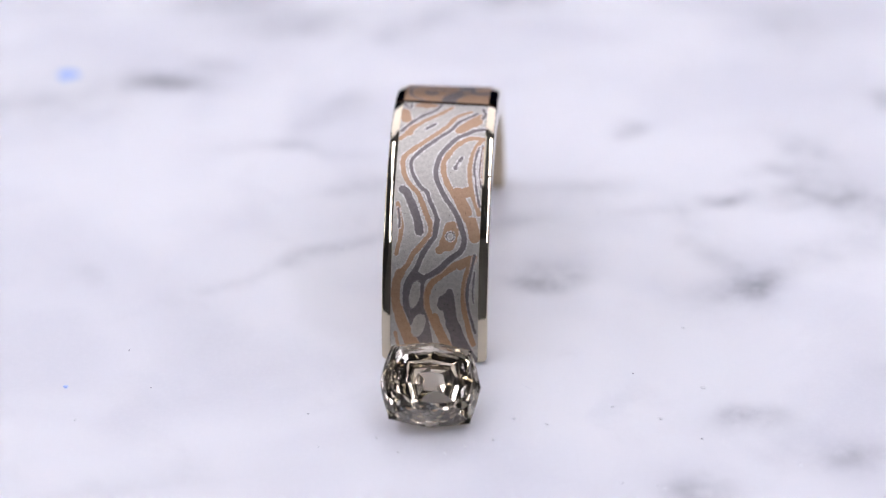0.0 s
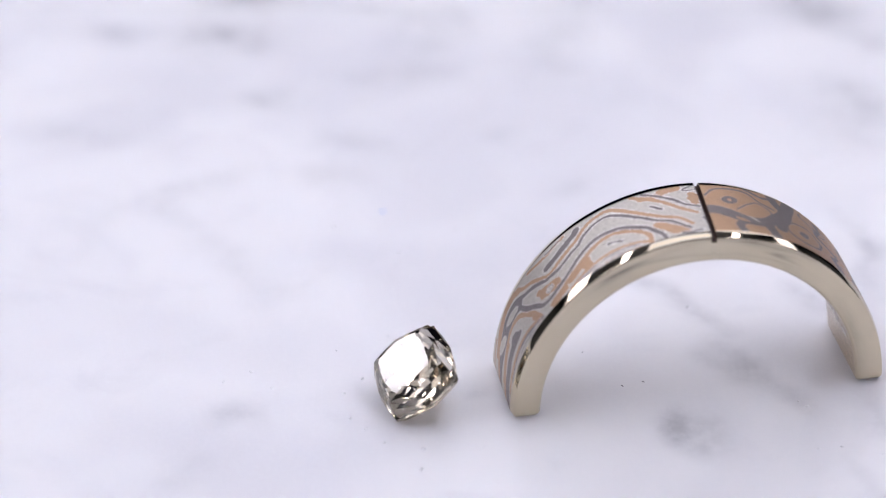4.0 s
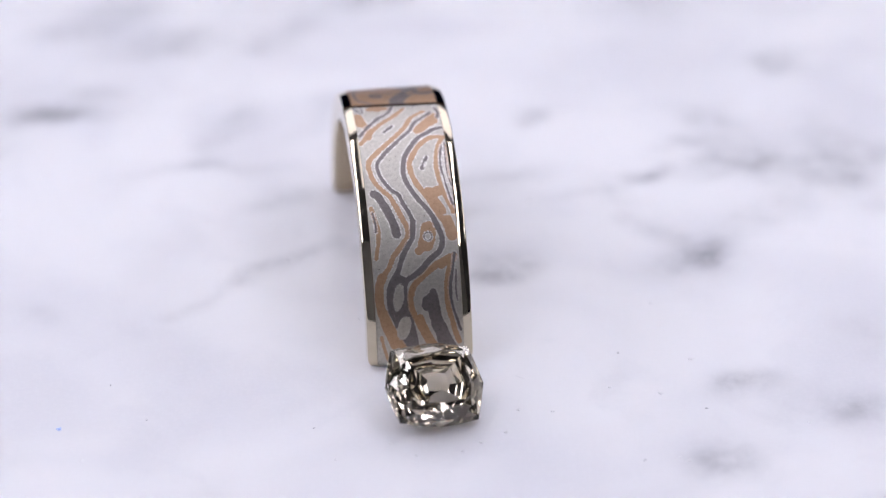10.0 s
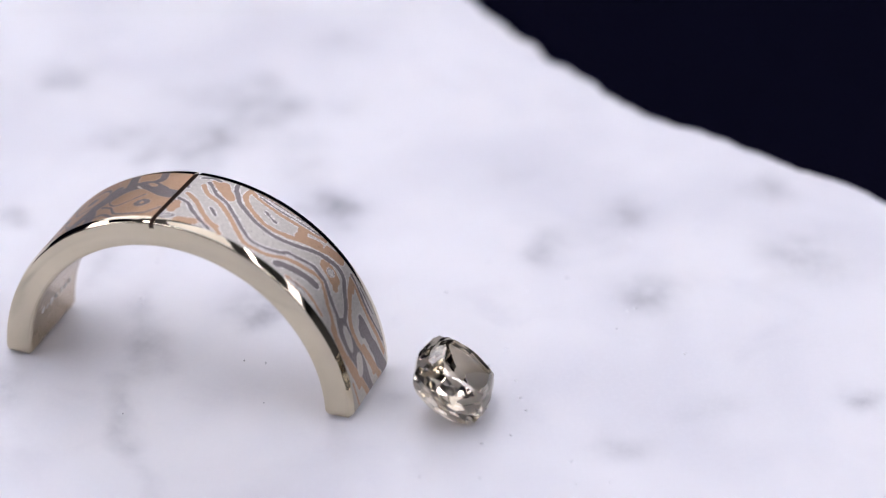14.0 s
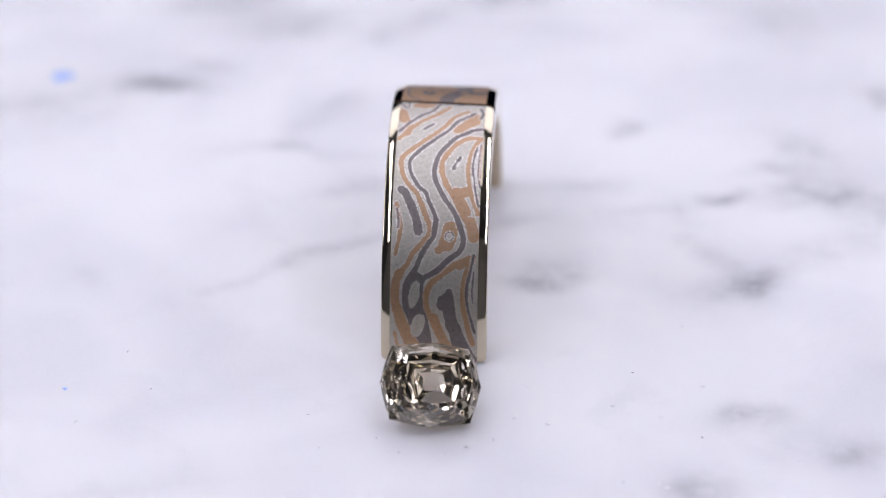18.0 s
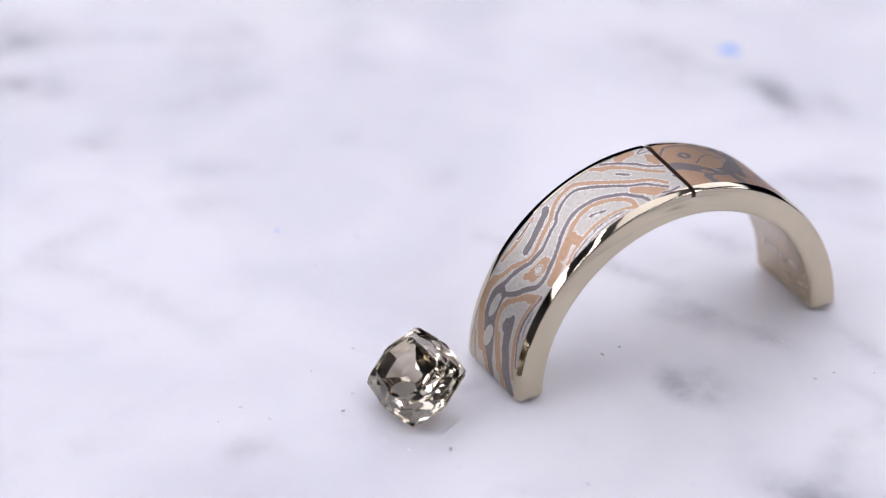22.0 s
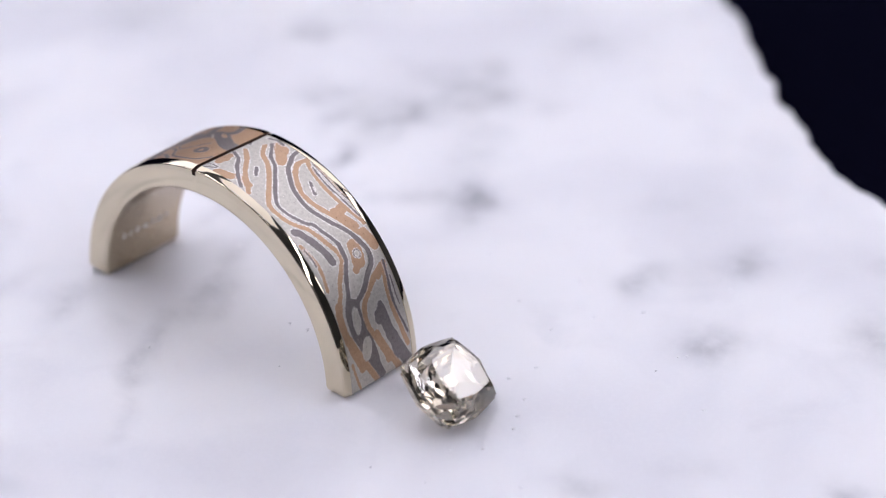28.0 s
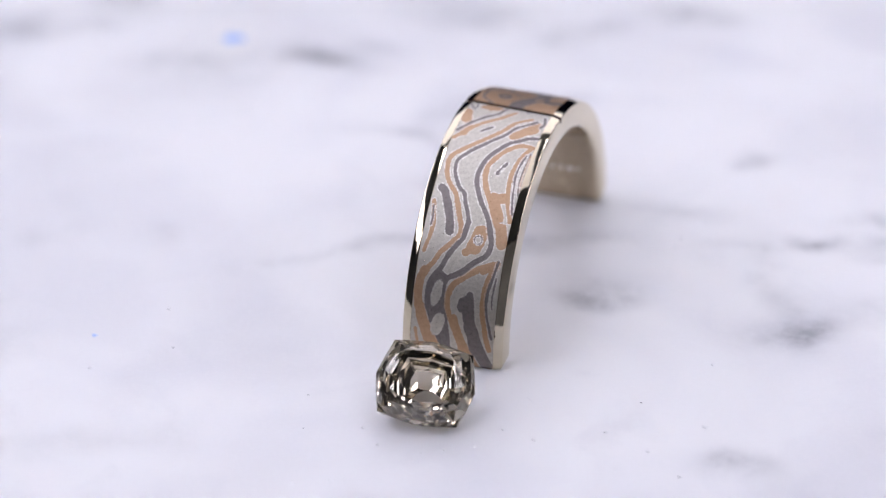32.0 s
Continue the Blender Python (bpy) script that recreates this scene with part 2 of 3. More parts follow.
# fainter clouds
SMUDGES_SOFT = [(24.2, 22.1, 2.6, 1, 20, 0.16), (27.1, 21.8, 1.5, 1, 20, 0.14), (19.3, 23.0, 1.8, 0.8, 20, 0.18), (18.3, 10.8, 2.4, 1.6, 0, 0.12), (18.0, -2.7, 1.6, 1.4, -20, 0.14), (-5.0, 24.6, 1.8, 0.9, 10, 0.26),
                (-10.4, 30.2, 3.2, 0.7, 8, 0.18), (-0.5, 35.0, 3, 0.9, 50, 0.16), (-0.8, 46.8, 3, 1.2, 45, 0.18), (-11.7, 53.0, 2.6, 2, 30, 0.2), (30.8, 35.4, 2.2, 1.8, -20, 0.16), (14.2, 21.1, 2.5, 0.7, 15, 0.12),
                (41.0, 18.7, 2, 1.8, -60, 0.16), (32.7, 23.0, 2.2, 1.6, -60, 0.14), (25.4, 23.4, 2.4, 1.4, -40, 0.18), (24.7, 29.1, 2.2, 2.2, -60, 0.14), (18.4, 11.5, 1.3, 1.8, -60, 0.22), (27.1, 1.8, 2, 1.8, -60, 0.1),
                (28.7, -13.5, 1.8, 1.4, -60, 0.14), (-0.4, 2.7, 1, 0.8, -60, 0.22), (-1.7, -11.3, 2, 1, -60, 0.1), (6.8, 13.7, 1.6, 2.4, -70, 0.14), (0.7, 18.7, 0.6, 3.2, -72, 0.16), (3.4, -15.2, 1.6, 1.2, -50, 0.12),
                (-50.2, -10.3, 3, 1.4, 60, 0.25), (-38.9, 5.8, 2, 1.2, 60, 0.12), (-43.1, 10.5, 2.2, 1.6, 60, 0.12), (-36.9, -15.3, 2.4, 1.6, 60, 0.16), (-29.4, 12.0, 1.2, 0.9, 60, 0.12), (-21.7, 13.8, 1, 1.6, 40, 0.12),
                (-49.5, 7.2, 3.5, 1, 50, 0.14), (-27.2, -10.3, 0.9, 4.2, 20, 0.14), (-39.3, 9.4, 2.6, 1.6, 40, 0.16), (-45.9, 12.2, 2.8, 1.8, 40, 0.16), (-15.5, 50.8, 3, 1.6, 5, 0.24)]
# veins: a line, half width, strength
VEINS = [([(16.2, 17.0), (18.2, 14.7), (20.4, 12.5), (18.5, 11.8)], .5, .22), ([(20.1, 13.0), (27.0, 17.6), (34.2, 22.3)], .8, .17), ([(30.9, 27.4), (30.7, 21.0), (31.9, 19.2)], .7, .14), ([(23.2, 22.8), (25.5, 21.7), (28.0, 21.3)], .8, .13), ([(14.9, 22.1), (15.7, 21.0), (16.4, 19.7)], .5, .12),
         ([(-13.6, 13.0), (-9.0, 15.3), (-4.3, 17.2)], .35, .15), ([(-.5, 16.8), (2.7, 18.4), (5.9, 20.5)], .5, .24),
         ([(-25.0, -11.3), (-19.0, -8.6), (-14.1, -6.8)], .6, .12), ([(-2.1, 18.6), (-5.0, 17.2), (-8.3, 15.3)], .4, .16),
         ([(-60.0, 20.0), (-48.0, 22.0), (-38.0, 17.0)], 1.2, .15)]


def slab_radius(turn):
    """How far the slab reaches from its middle, which lies at (0, 10)."""
    c, s = math.cos(turn), math.sin(turn)
    far = 84 + 5 * math.sin(3 * turn + 1.0)
    # the broken edge: two straight breaks that meet in a shallow bay
    reach = 0.0
    for k in (0.44, 0.92):
        d = c - k * s
        reach = max(reach, (38.4 + 11 * k) / d if d > 0.05 else 999.0)
    if reach < far:
        x, y = reach * c, reach * s
        far = reach + 0.75 * noise.fractal(Vector((x * 0.22, y * 0.22, 0.5)), 0.9, 2.1, 6) / max(c * 0.8 - s * 0.6, 0.4)
    return far + noise.fractal(Vector((c * 9, s * 9, 2.0)), 1.0, 2.0, 4) * 0.4


def slab():
    ob = thing("marble_slab", "white marble slab with soft grey smudges and a broken edge", "slab")
    turns, rings = 720, 150
    fr = np.concatenate([np.linspace(0.004, 0.97, rings - 8), [0.98, 0.988, 0.994, 0.9975, 0.9992, 1.0, 1.0, 1.0]])
    drop = np.concatenate([np.zeros(rings - 8), [0.0, 0.02, 0.08, 0.2, 0.42, 0.8, 4.0, 20.0]])
    rad = np.array([slab_radius(2 * math.pi * k / turns) for k in range(turns)])
    ang = np.arange(turns) * 2 * math.pi / turns
    rr = fr[:, None] * rad[None, :]
    x, y = rr * np.cos(ang), 10 + rr * np.sin(ang)
    z = -np.repeat(drop[:, None], turns, 1)
    for j in range(turns):
        for i in range(rings - 6, rings):
            z[i, j] *= 1 + 0.35 * noise.noise(Vector((x[i, j] * 0.6, y[i, j] * 0.6, i * 1.0)))
    z[-1] = -20.0
    verts = np.stack([x, y, z], -1).reshape(-1, 3) * MM
    idx = np.arange(rings * turns).reshape(rings, turns)
    nxt = np.roll(idx, -1, 1)
    quads = np.stack([idx[:-1], idx[1:], nxt[1:], nxt[:-1]], -1).reshape(-1, 4).tolist()
    me = mesh_of("slab_body", verts.tolist(), [*quads, idx[0].tolist(), idx[-1][::-1].tolist()], MARBLE, smooth=True)
    gx, gy = x.ravel().copy(), y.ravel().copy()
    # uneven outlines
    wx = np.array([noise.fractal(Vector((a * .2, b * .2, 0)), 1.2, 2.0, 2) for a, b in zip(gx, gy)])
    wy = np.array([noise.fractal(Vector((a * .2, b * .2, 7)), 1.2, 2.0, 2) for a, b in zip(gx, gy)])
    px, py = gx + 1.1 * wx, gy + 1.1 * wy
    dark = np.zeros_like(gx)
    for sx, sy, a, b, turn, k in SMUDGES_FAR + SMUDGES_WEST + SMUDGES_EAST + SMUDGES_SOFT:
        c, s = math.cos(radians(turn)), math.sin(radians(turn))
        u, v = ((px - sx) * c + (py - sy) * s) / a, ((py - sy) * c - (px - sx) * s) / b
        dark += 1.3 * k * np.exp(-0.9 * (u * u + v * v))
    for line, w, k in VEINS:
        dark += 0.95 * k * np.exp(-(line_distance(px, py, spline(line, 4)) / (2.0 * w)) ** 2)
    me.attributes.new("smudge", "FLOAT", "POINT").data.foreach_set("value", dark.astype(np.float32))
    part("slab_body", me, ob)
    return ob


def blot_mesh(name, r, material, seed, lift=0.03):
    """A small flat patch with an uneven outline."""
    rnd = random.Random(seed)
    n = 14
    rim = [r * (0.6 + 0.6 * rnd.random()) for _ in range(n)]
    verts, faces = [(0, 0, lift * MM)], []
    for ring, (f, h) in enumerate(((0.6, lift), (1.0, 0.0))):
        verts += [(rim[k] * f * math.cos(2 * math.pi * k / n) * MM, rim[k] * f * math.sin(2 * math.pi * k / n) * MM, h * MM) for k in range(n)]
    for k in range(n):
        k2 = (k + 1) % n
        faces += [(0, 1 + k, 1 + k2), (1 + k, 1 + n + k, 1 + n + k2, 1 + k2)]
    return mesh_of(name, verts, faces, material, True)


GRIT = [(15.0, -4.1), (10.2, -8.3), (-18.2, 5.8), (-2.7, 9.6), (1.2, 12.1), (1.3, 10.8), (10.4, 20.9), (-7.4, -1.1), (-6.7, -4.4), (11.5, 2.6), (-5.8, 17.1), (-16.6, 1.8)]
# marble crystals; those close to the gem stand in for its light spots
FLECKS = [(15.5, 1.0), (12.2, -8.5), (10.1, -0.8), (12.8, -2.1), (6.3, -2.5), (20.3, -6.8), (14.8, 7.4), (-20.7, -1.4), (6.1, 20.4), (5.5, 20.1), (11.7, 22.9), (10.3, 19.6), (-5.8, -9.7), (-5.2, -11.5), (-3.8, -8.9),
          (12.6, -8.9), (8.5, -12.8), (-3.4, -3.6), (1.6, -4.6), (0.4, -5.2), (3.2, -3.9), (-2.2, -5.0), (4.4, -1.9)]
SCRATCHES = [[(10.4, 16.9), (10.5, 17.8), (10.4, 18.8)], [(5.0, 1.6), (5.5, 1.1)]]


def slab_marks(ob):
    rnd = random.Random(11)
    for k, (x, y, r) in enumerate(((-25.0, 40.3, .80), (-21.6, 2.0, .17))):
        part("ink_mark", blot_mesh("ink_mark", r, INK, k), ob, "small blue ink mark").location = (x * MM, y * MM, 0.004 * MM)
    for k, (x, y) in enumerate(GRIT):
        g = part("grit", blot_mesh("grit", 0.055, DUST, 20 + k, 0.02), ob, "tiny dark grain")
        g.location, g.rotation_euler = (x * MM, y * MM, 0.004 * MM), (0, 0, rnd.uniform(0, 6))
        g.scale = (rnd.uniform(0.8, 2.2), rnd.uniform(0.5, 0.9), 1)
    for k, (x, y) in enumerate(FLECKS):
        g = part("crystal_caustic_fleck", blot_mesh("crystal_caustic_fleck", 0.14, FLECK, 60 + k, 0.07), ob, "tiny glossy crystal, beside the gem a stand-in for its caustics")
        g.location, g.rotation_euler = (x * MM, y * MM, 0.004 * MM), (0, 0, rnd.uniform(0, 6))
        g.scale = (rnd.uniform(0.6, 1.3), rnd.uniform(0.6, 1.1), 1)
    for k, line in enumerate(SCRATCHES):
        p, v, f = spline(line, 8), [], []
        for i, (x, y) in enumerate(p):
            d = p[min(i + 1, len(p) - 1)] - p[max(i - 1, 0)]
            d = d / np.hypot(*d)
            w = 0.055 * (0.2 + rnd.random())
            v += [((x - d[1] * w) * MM, (y + d[0] * w) * MM, 0.004 * MM), (x * MM, y * MM, 0.014 * MM), ((x + d[1] * w) * MM, (y - d[0] * w) * MM, 0.004 * MM)]
        for i in range(len(p) - 1):
            f += [(3 * i + j, 3 * i + j + 1, 3 * i + j + 4, 3 * i + j + 3) for j in range(2)]
        part("scratch", mesh_of("scratch", v, f, FLECK), ob, "fine pale scratch")


# ---- the ring ----
RING = Matrix.Translation((0.75 * MM, 14.90 * MM, 0.0)) @ Matrix.Rotation(radians(-4.5), 4, "Z")
R_OUT, THICK, HALF, INLAY, CENTRE_Z = 11.04, 1.70, 3.09, 2.57, 0.0
SEAM_AT, START, END = 93.7, 0.0, 180.0


def ring_point(u, a, r):
    a = radians(a - 0.32 * u * math.exp(-((a - SEAM_AT) / 25) ** 2))
    return (u * MM, -r * math.cos(a) * MM, (CENTRE_Z + r * math.sin(a)) * MM)


# the outer edge of the band: lean and run of its facets, from the side to the top
RIM = [(80, .035), (58, .035), (34, .03), (22, .04), (17.8, .08), (16.6, .10), (15.8, .10), (14, .05), (12, .07), (10.5, .07), (9, .05)]


def foot(a):
    """How far the band's edges draw in towards its rounded feet."""
    d = min(a - START, END - a) / 2.7
    return 0.0 if d >= 1 else 1 - math.sqrt(1 - (1 - d) ** 2)


def band_profile(cut):
    """The band's section, from the inner edge round: u, r."""
    top = R_OUT - 0.06
    out = []
    ri = R_OUT - THICK
    for k in range(5):
        t = math.pi / 2 * k / 4
        out.append((-HALF + 0.22 - 0.22 * math.sin(t), ri + 0.22 - 0.22 * math.cos(t)))
    rim, u, r = [], 0.0, 0.0
    for lean, run in RIM:
        rim.append((u, r))
        u, r = u + run * math.cos(radians(lean)), r + run * math.sin(radians(lean))
    rim.append((u, r))
    k = (HALF - INLAY) / u
    out += [(-HALF + p * k, R_OUT + (q - r) * k) for p, q in rim]
    out.append((-INLAY + 0.02, top))
    out += [(-u, r) for u, r in reversed(out)]
    if cut:
        out = [(u, min(r, R_OUT - 0.45)) for u, r in out]
    return out


def ring():
    ob = thing("half_ring_band", "half a polished white gold ring with mokume inlay, on its ends", "ring")
    ob.matrix_basis = Matrix.Identity(4)
    gap = 0.8
    ends = (0.05, 0.15, 0.3, 0.5, 0.8, 1.2, 1.7, 2.2)
    stations = [(START, 0)] + [(START + e, 0) for e in ends] + [(a, 0) for a in np.linspace(START + 2.8, SEAM_AT - gap, 130)] + [(SEAM_AT - gap, 1), (SEAM_AT + gap, 1)] + \
               [(a, 0) for a in np.linspace(SEAM_AT + gap, END - 2.8, 120)] + [(END - e, 0) for e in reversed(ends)] + [(END, 0)]
    verts, faces, n = [], [], len(band_profile(0))
    for a, cut in stations:
        for u, r in band_profile(cut):
            e = foot(a)
            u, r = u * (1 - 0.12 * e), r - 0.30 * e * (1 if r > R_OUT - 0.7 else -0.8)
            x, y, z = ring_point(u, a, r)
            verts.append((x, y, max(z, 0.0)))
    for k in range(len(stations) - 1):
        for j in range(n):
            j2 = (j + 1) % n
            faces.append((k * n + j, k * n + j2, (k + 1) * n + j2, (k + 1) * n + j))
    faces += [tuple(range(n))[::-1], tuple((len(stations) - 1) * n + j for j in range(n))]
    me = mesh_of("band", [RING @ Vector(v) for v in verts], faces, GOLD, True)
    bm = bmesh.new()
    bm.from_mesh(me)
    bmesh.ops.recalc_face_normals(bm, faces=bm.faces[:])
    for e in bm.edges:
        if len(e.link_faces) == 2 and e.calc_face_angle(0) > 0.6:
            e.smooth = False
    bm.to_mesh(me)
    bm.free()
    # the inner face is brushed, and its gold is darker than the outside
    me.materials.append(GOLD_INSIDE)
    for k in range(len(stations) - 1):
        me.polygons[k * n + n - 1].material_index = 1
    part("band", me, ob, "polished pale champagne white gold")
    panel("front_inlay", ob, START + 0.1, SEAM_AT - gap, front_pattern, 1.0)
    panel("rear_inlay", ob, SEAM_AT + gap, END - 0.1, rear_pattern, 0.15)
    # a sheet lining the groove, coloured dark to give the cut its shade
    v, f = [], []
    for u in np.linspace(-HALF, HALF, 16):
        top = R_OUT - (0.02 if abs(u) < INLAY else 0.02 + 0.42 * (abs(u) - INLAY))
        v += [ring_point(u, SEAM_AT - gap * 0.97, top), ring_point(u, SEAM_AT - gap * 0.9, R_OUT - 0.38),
              ring_point(u, SEAM_AT + gap * 0.9, R_OUT - 0.38), ring_point(u, SEAM_AT + gap * 0.97, top)]
    for k in range(15):
        f += [(4 * k + j, 4 * k + j + 1, 4 * k + j + 5, 4 * k + j + 4) for j in range(3)]
    part("seam", mesh_of("seam", [RING @ Vector(p) for p in v], f, SEAM_SHADE), ob, "cut line across the inlay, its shade put in as dark colour")
    # struck marks inside the far leg, too small to read; near-white colour paints their glints
    for k, (u, w, h) in enumerate(((-1.75, .30, .5), (-1.2, .22, .4), (-.65, .34, .5), (0.0, .30, .45), (.62, .22, .5), (1.2, .38, .5), (1.75, .24, .4))):
        m = [ring_point(u + x * w / 2, 164.3 + y * h * 2.6 + 0.3 * (k % 2), R_OUT - THICK - z) for x, y, z in
             ((-1, -1, .0), (1, -1, .0), (1, 1, .0), (-1, 1, .0), (-.6, -.6, .05), (.6, -.6, .05), (.6, .6, .05), (-.6, .6, .05))]
        q = [(4, 5, 6, 7), (0, 1, 5, 4), (1, 2, 6, 5), (2, 3, 7, 6), (3, 0, 4, 7)]
        part("struck_mark", mesh_of("struck_mark", [RING @ Vector(p) for p in m], q, GLINT_MARK), ob)
    return ob


class Pattern:
    """The inlay's layers as distances in millimetres from the edges of the grey and the red ones."""

    def __init__(self, u, a):
        self.u, self.v = u, np.radians(a) * R_OUT
        self.copper, self.dark = np.full(u.shape, 1.0), np.full(u.shape, 1.0)

    def paint(self, kind, sd):
        if kind == "dark":
            self.dark = np.minimum(self.dark, sd)
            return
        self.dark = np.maximum(self.dark, -sd)
        self.copper = np.minimum(self.copper, sd) if kind == "copper" else np.maximum(self.copper, -sd)

    def line(self, kind, points, w, shift=(0.0, 0.0)):
        p = [(u + shift[0], radians(a) * R_OUT + shift[1]) for u, a in points]
        self.paint(kind, line_distance(self.u, self.v, spline(p, 6)) - w * (1.12 if kind == "copper" else 0.95))

    def drop(self, kind, u, a, ru, rv, turn=0.0):
        c, s = math.cos(radians(turn)), math.sin(radians(turn))
        x, y = self.u - u, self.v - radians(a) * R_OUT
        d = np.hypot((x * c + y * s) / ru, (y * c - x * s) / rv)
        self.paint(kind, (d - 1) * min(ru, rv))


def front_pattern(u, a):
    p = Pattern(u, a)
    # red gold lines, then the grey ones, then the small eyes
    p.line("copper", [(-2.45, 73.8), (-1.94, 77.0), (-1.27, 81.5), (-0.49, 85.2), (0.09, 88.4), (0.43, 90.9)], 0.14)
    p.line("copper", [(-2.41, 86.8), (-2.31, 84.5), (-2.21, 82.7)], 0.3)
    p.line("copper", [(-1.57, 91.2), (-1.09, 91.5), (-0.65, 91.4)], 0.24)
    p.line("copper", [(1.55, 88.6), (0.76, 85.1), (0.28, 80.4), (-0.27, 76.8), (-0.94, 73.1), (-1.61, 69.7), (-2.08, 66.9), (-2.19, 64.4), (-2.09, 61.3), (-1.86, 58.3), (-1.54, 56.1), (-1.21, 54.2), (-0.95, 51.6), (-0.73, 48.7), (-0.47, 45.6), (-0.35, 43.9), (-0.35, 41.2), (-0.76, 38.2), (-1.26, 35.3), (-1.60, 31.9), (-2.03, 29.0)], 0.14)
    p.line("copper", [(-2.03, 29.0), (-2.21, 26.8), (-2.28, 22.9), (-2.20, 18.7), (-1.98, 14.5), (-1.73, 10.9), (-1.51, 7.6)], 0.24)
    p.line("copper", [(1.05, 78.7), (1.46, 81.1), (1.80, 83.4), (2.11, 85.8)], 0.3)
    p.line("copper", [(2.44, 75.0), (1.84, 75.3), (1.40, 74.1), (0.92, 71.8), (0.55, 68.8), (0.24, 65.6), (0.23, 62.1), (0.39, 59.1), (0.68, 56.0), (1.00, 53.3), (1.26, 50.3), (1.51, 47.8), (1.80, 45.5)], 0.16)
    p.line("copper", [(1.11, 54.6), (1.44, 54.4), (1.77, 54.9)], 0.3)
    p.line("copper", [(1.40, 52.7), (1.62, 50.5), (1.81, 48.1)], 0.2)
    p.line("copper", [(2.40, 74.5), (2.16, 72.6), (1.92, 68.7), (1.80, 65.0), (1.79, 61.7), (1.85, 58.4), (2.00, 54.5), (2.25, 50.8), (2.47, 47.7)], 0.13)
    p.line("copper", [(2.49, 71.6), (2.43, 64.3), (2.47, 57.9)], 0.07)
    p.line("copper", [(2.00, 45.1), (2.16, 42.8), (2.25, 40.5)], 0.3)
    p.line("copper", [(0.90, 42.9), (0.83, 40.6), (0.66, 38.4)], 0.42)
    p.line("copper", [(0.66, 38.4), (0.23, 36.4)], 0.22)
    p.line("copper", [(2.26, 34.2), (1.80, 33.3), (1.37, 32.4), (0.80, 30.5), (0.27, 28.3), (-0.20, 26.1), (-0.44, 23.2), (-0.48, 20.3), (-0.32, 17.4), (-0.07, 14.4), (0.22, 11.3), (0.48, 8.2), (0.64, 5.5)], 0.18)
    p.line("copper", [(2.13, 33.5), (1.76, 32.8), (1.46, 32.0)], 0.26)
    p.line("copper", [(2.09, 33.0), (1.85, 29.4), (1.74, 26.0), (1.70, 22.5), (1.76, 18.3), (1.91, 14.8), (2.07, 11.1), (2.30, 7.3)], 0.15)
    p.line("copper", [(-2.34, 50.6), (-2.18, 47.0), (-2.06, 44.0), (-2.07, 40.5), (-2.17, 37.6), (-2.31, 34.9)], 0.11)
    p.line("copper", [(-2.00, 76.3), (-1.96, 79.2), (-1.88, 81.5)], 0.22)
    p.line("copper", [(-1.09, 91.1), (-1.26, 93.3)], 0.3)
    p.line("copper", [(1.61, 81.4), (2.04, 83.0), (1.99, 85.2)], 0.28)
    p.line("dark", [(-2.41, 77.0), (-1.94, 80.7), (-1.26, 85.0), (-0.59, 88.2), (-0.21, 92.1)], 0.12)
    p.line("dark", [(1.95, 87.8), (1.54, 85.6), (0.95, 82.6), (0.51, 78.5), (0.07, 76.0), (-0.51, 72.8), (-1.08, 69.7), (-1.59, 66.2), (-1.69, 64.1), (-1.59, 61.2), (-1.37, 58.6), (-1.04, 56.1), (-0.65, 54.4), (-0.46, 51.6), (-0.17, 48.6), (0.02, 45.6)], 0.12)
    p.line("dark", [(0.02, 45.6), (-0.02, 43.3), (-0.09, 40.4), (-0.43, 37.8), (-0.77, 34.7), (-1.01, 31.3), (-1.28, 29.0), (-1.61, 26.3), (-1.72, 22.8), (-1.67, 19.8), (-1.55, 16.3), (-1.33, 12.7), (-1.01, 9.3), (-0.75, 6.6)], 0.16)
    p.line("dark", [(2.46, 79.6), (1.95, 78.9), (1.51, 77.1), (0.93, 75.1), (0.49, 71.8), (0.05, 68.2), (-0.13, 64.6), (-0.20, 61.9), (-0.11, 58.5), (0.12, 56.0), (0.44, 52.8), (0.76, 50.4), (1.15, 47.3), (1.40, 44.3)], 0.15)
    p.line("dark", [(1.40, 44.3), (1.62, 40.7), (1.61, 38.0), (1.38, 35.6), (0.81, 33.4), (0.27, 30.6), (-0.19, 28.9), (-0.52, 27.9), (-0.73, 26.2), (-0.80, 22.7), (-0.81, 20.3), (-0.72, 18.0), (-0.49, 15.0), (-0.40, 12.0), (-0.28, 8.9), (-0.25, 6.4)], 0.18)
    p.line("dark", [(-1.15, 28.3), (-0.82, 27.9)], 0.22)
    p.line("dark", [(-2.07, 55.1), (-1.87, 54.3), (-1.61, 51.7), (-1.29, 47.8), (-1.07, 44.4), (-0.98, 41.8)], 0.25)
    p.line("dark", [(-2.28, 49.0), (-2.19, 46.1), (-2.19, 43.1)], 0.05)
    p.line("dark", [(2.26, 71.4), (2.07, 66.5), (2.06, 62.3), (2.18, 57.7), (2.32, 53.2), (2.48, 50.2)], 0.07)
    p.line("dark", [(2.46, 72.5), (2.37, 66.5), (2.38, 60.3), (2.53, 56.4)], 0.045)
    p.line("dark", [(2.30, 35.0), (2.12, 30.4), (1.94, 26.0), (1.90, 22.5), (1.99, 19.0), (2.21, 14.7), (2.40, 11.1)], 0.085)
    p.line("dark", [(2.31, 29.9), (2.23, 24.2), (2.29, 20.4)], 0.05)
    p.line("dark", [(0.81, 21.9), (0.93, 16.6), (1.15, 13.0), (1.34, 9.3), (1.53, 6.2)], 0.38)
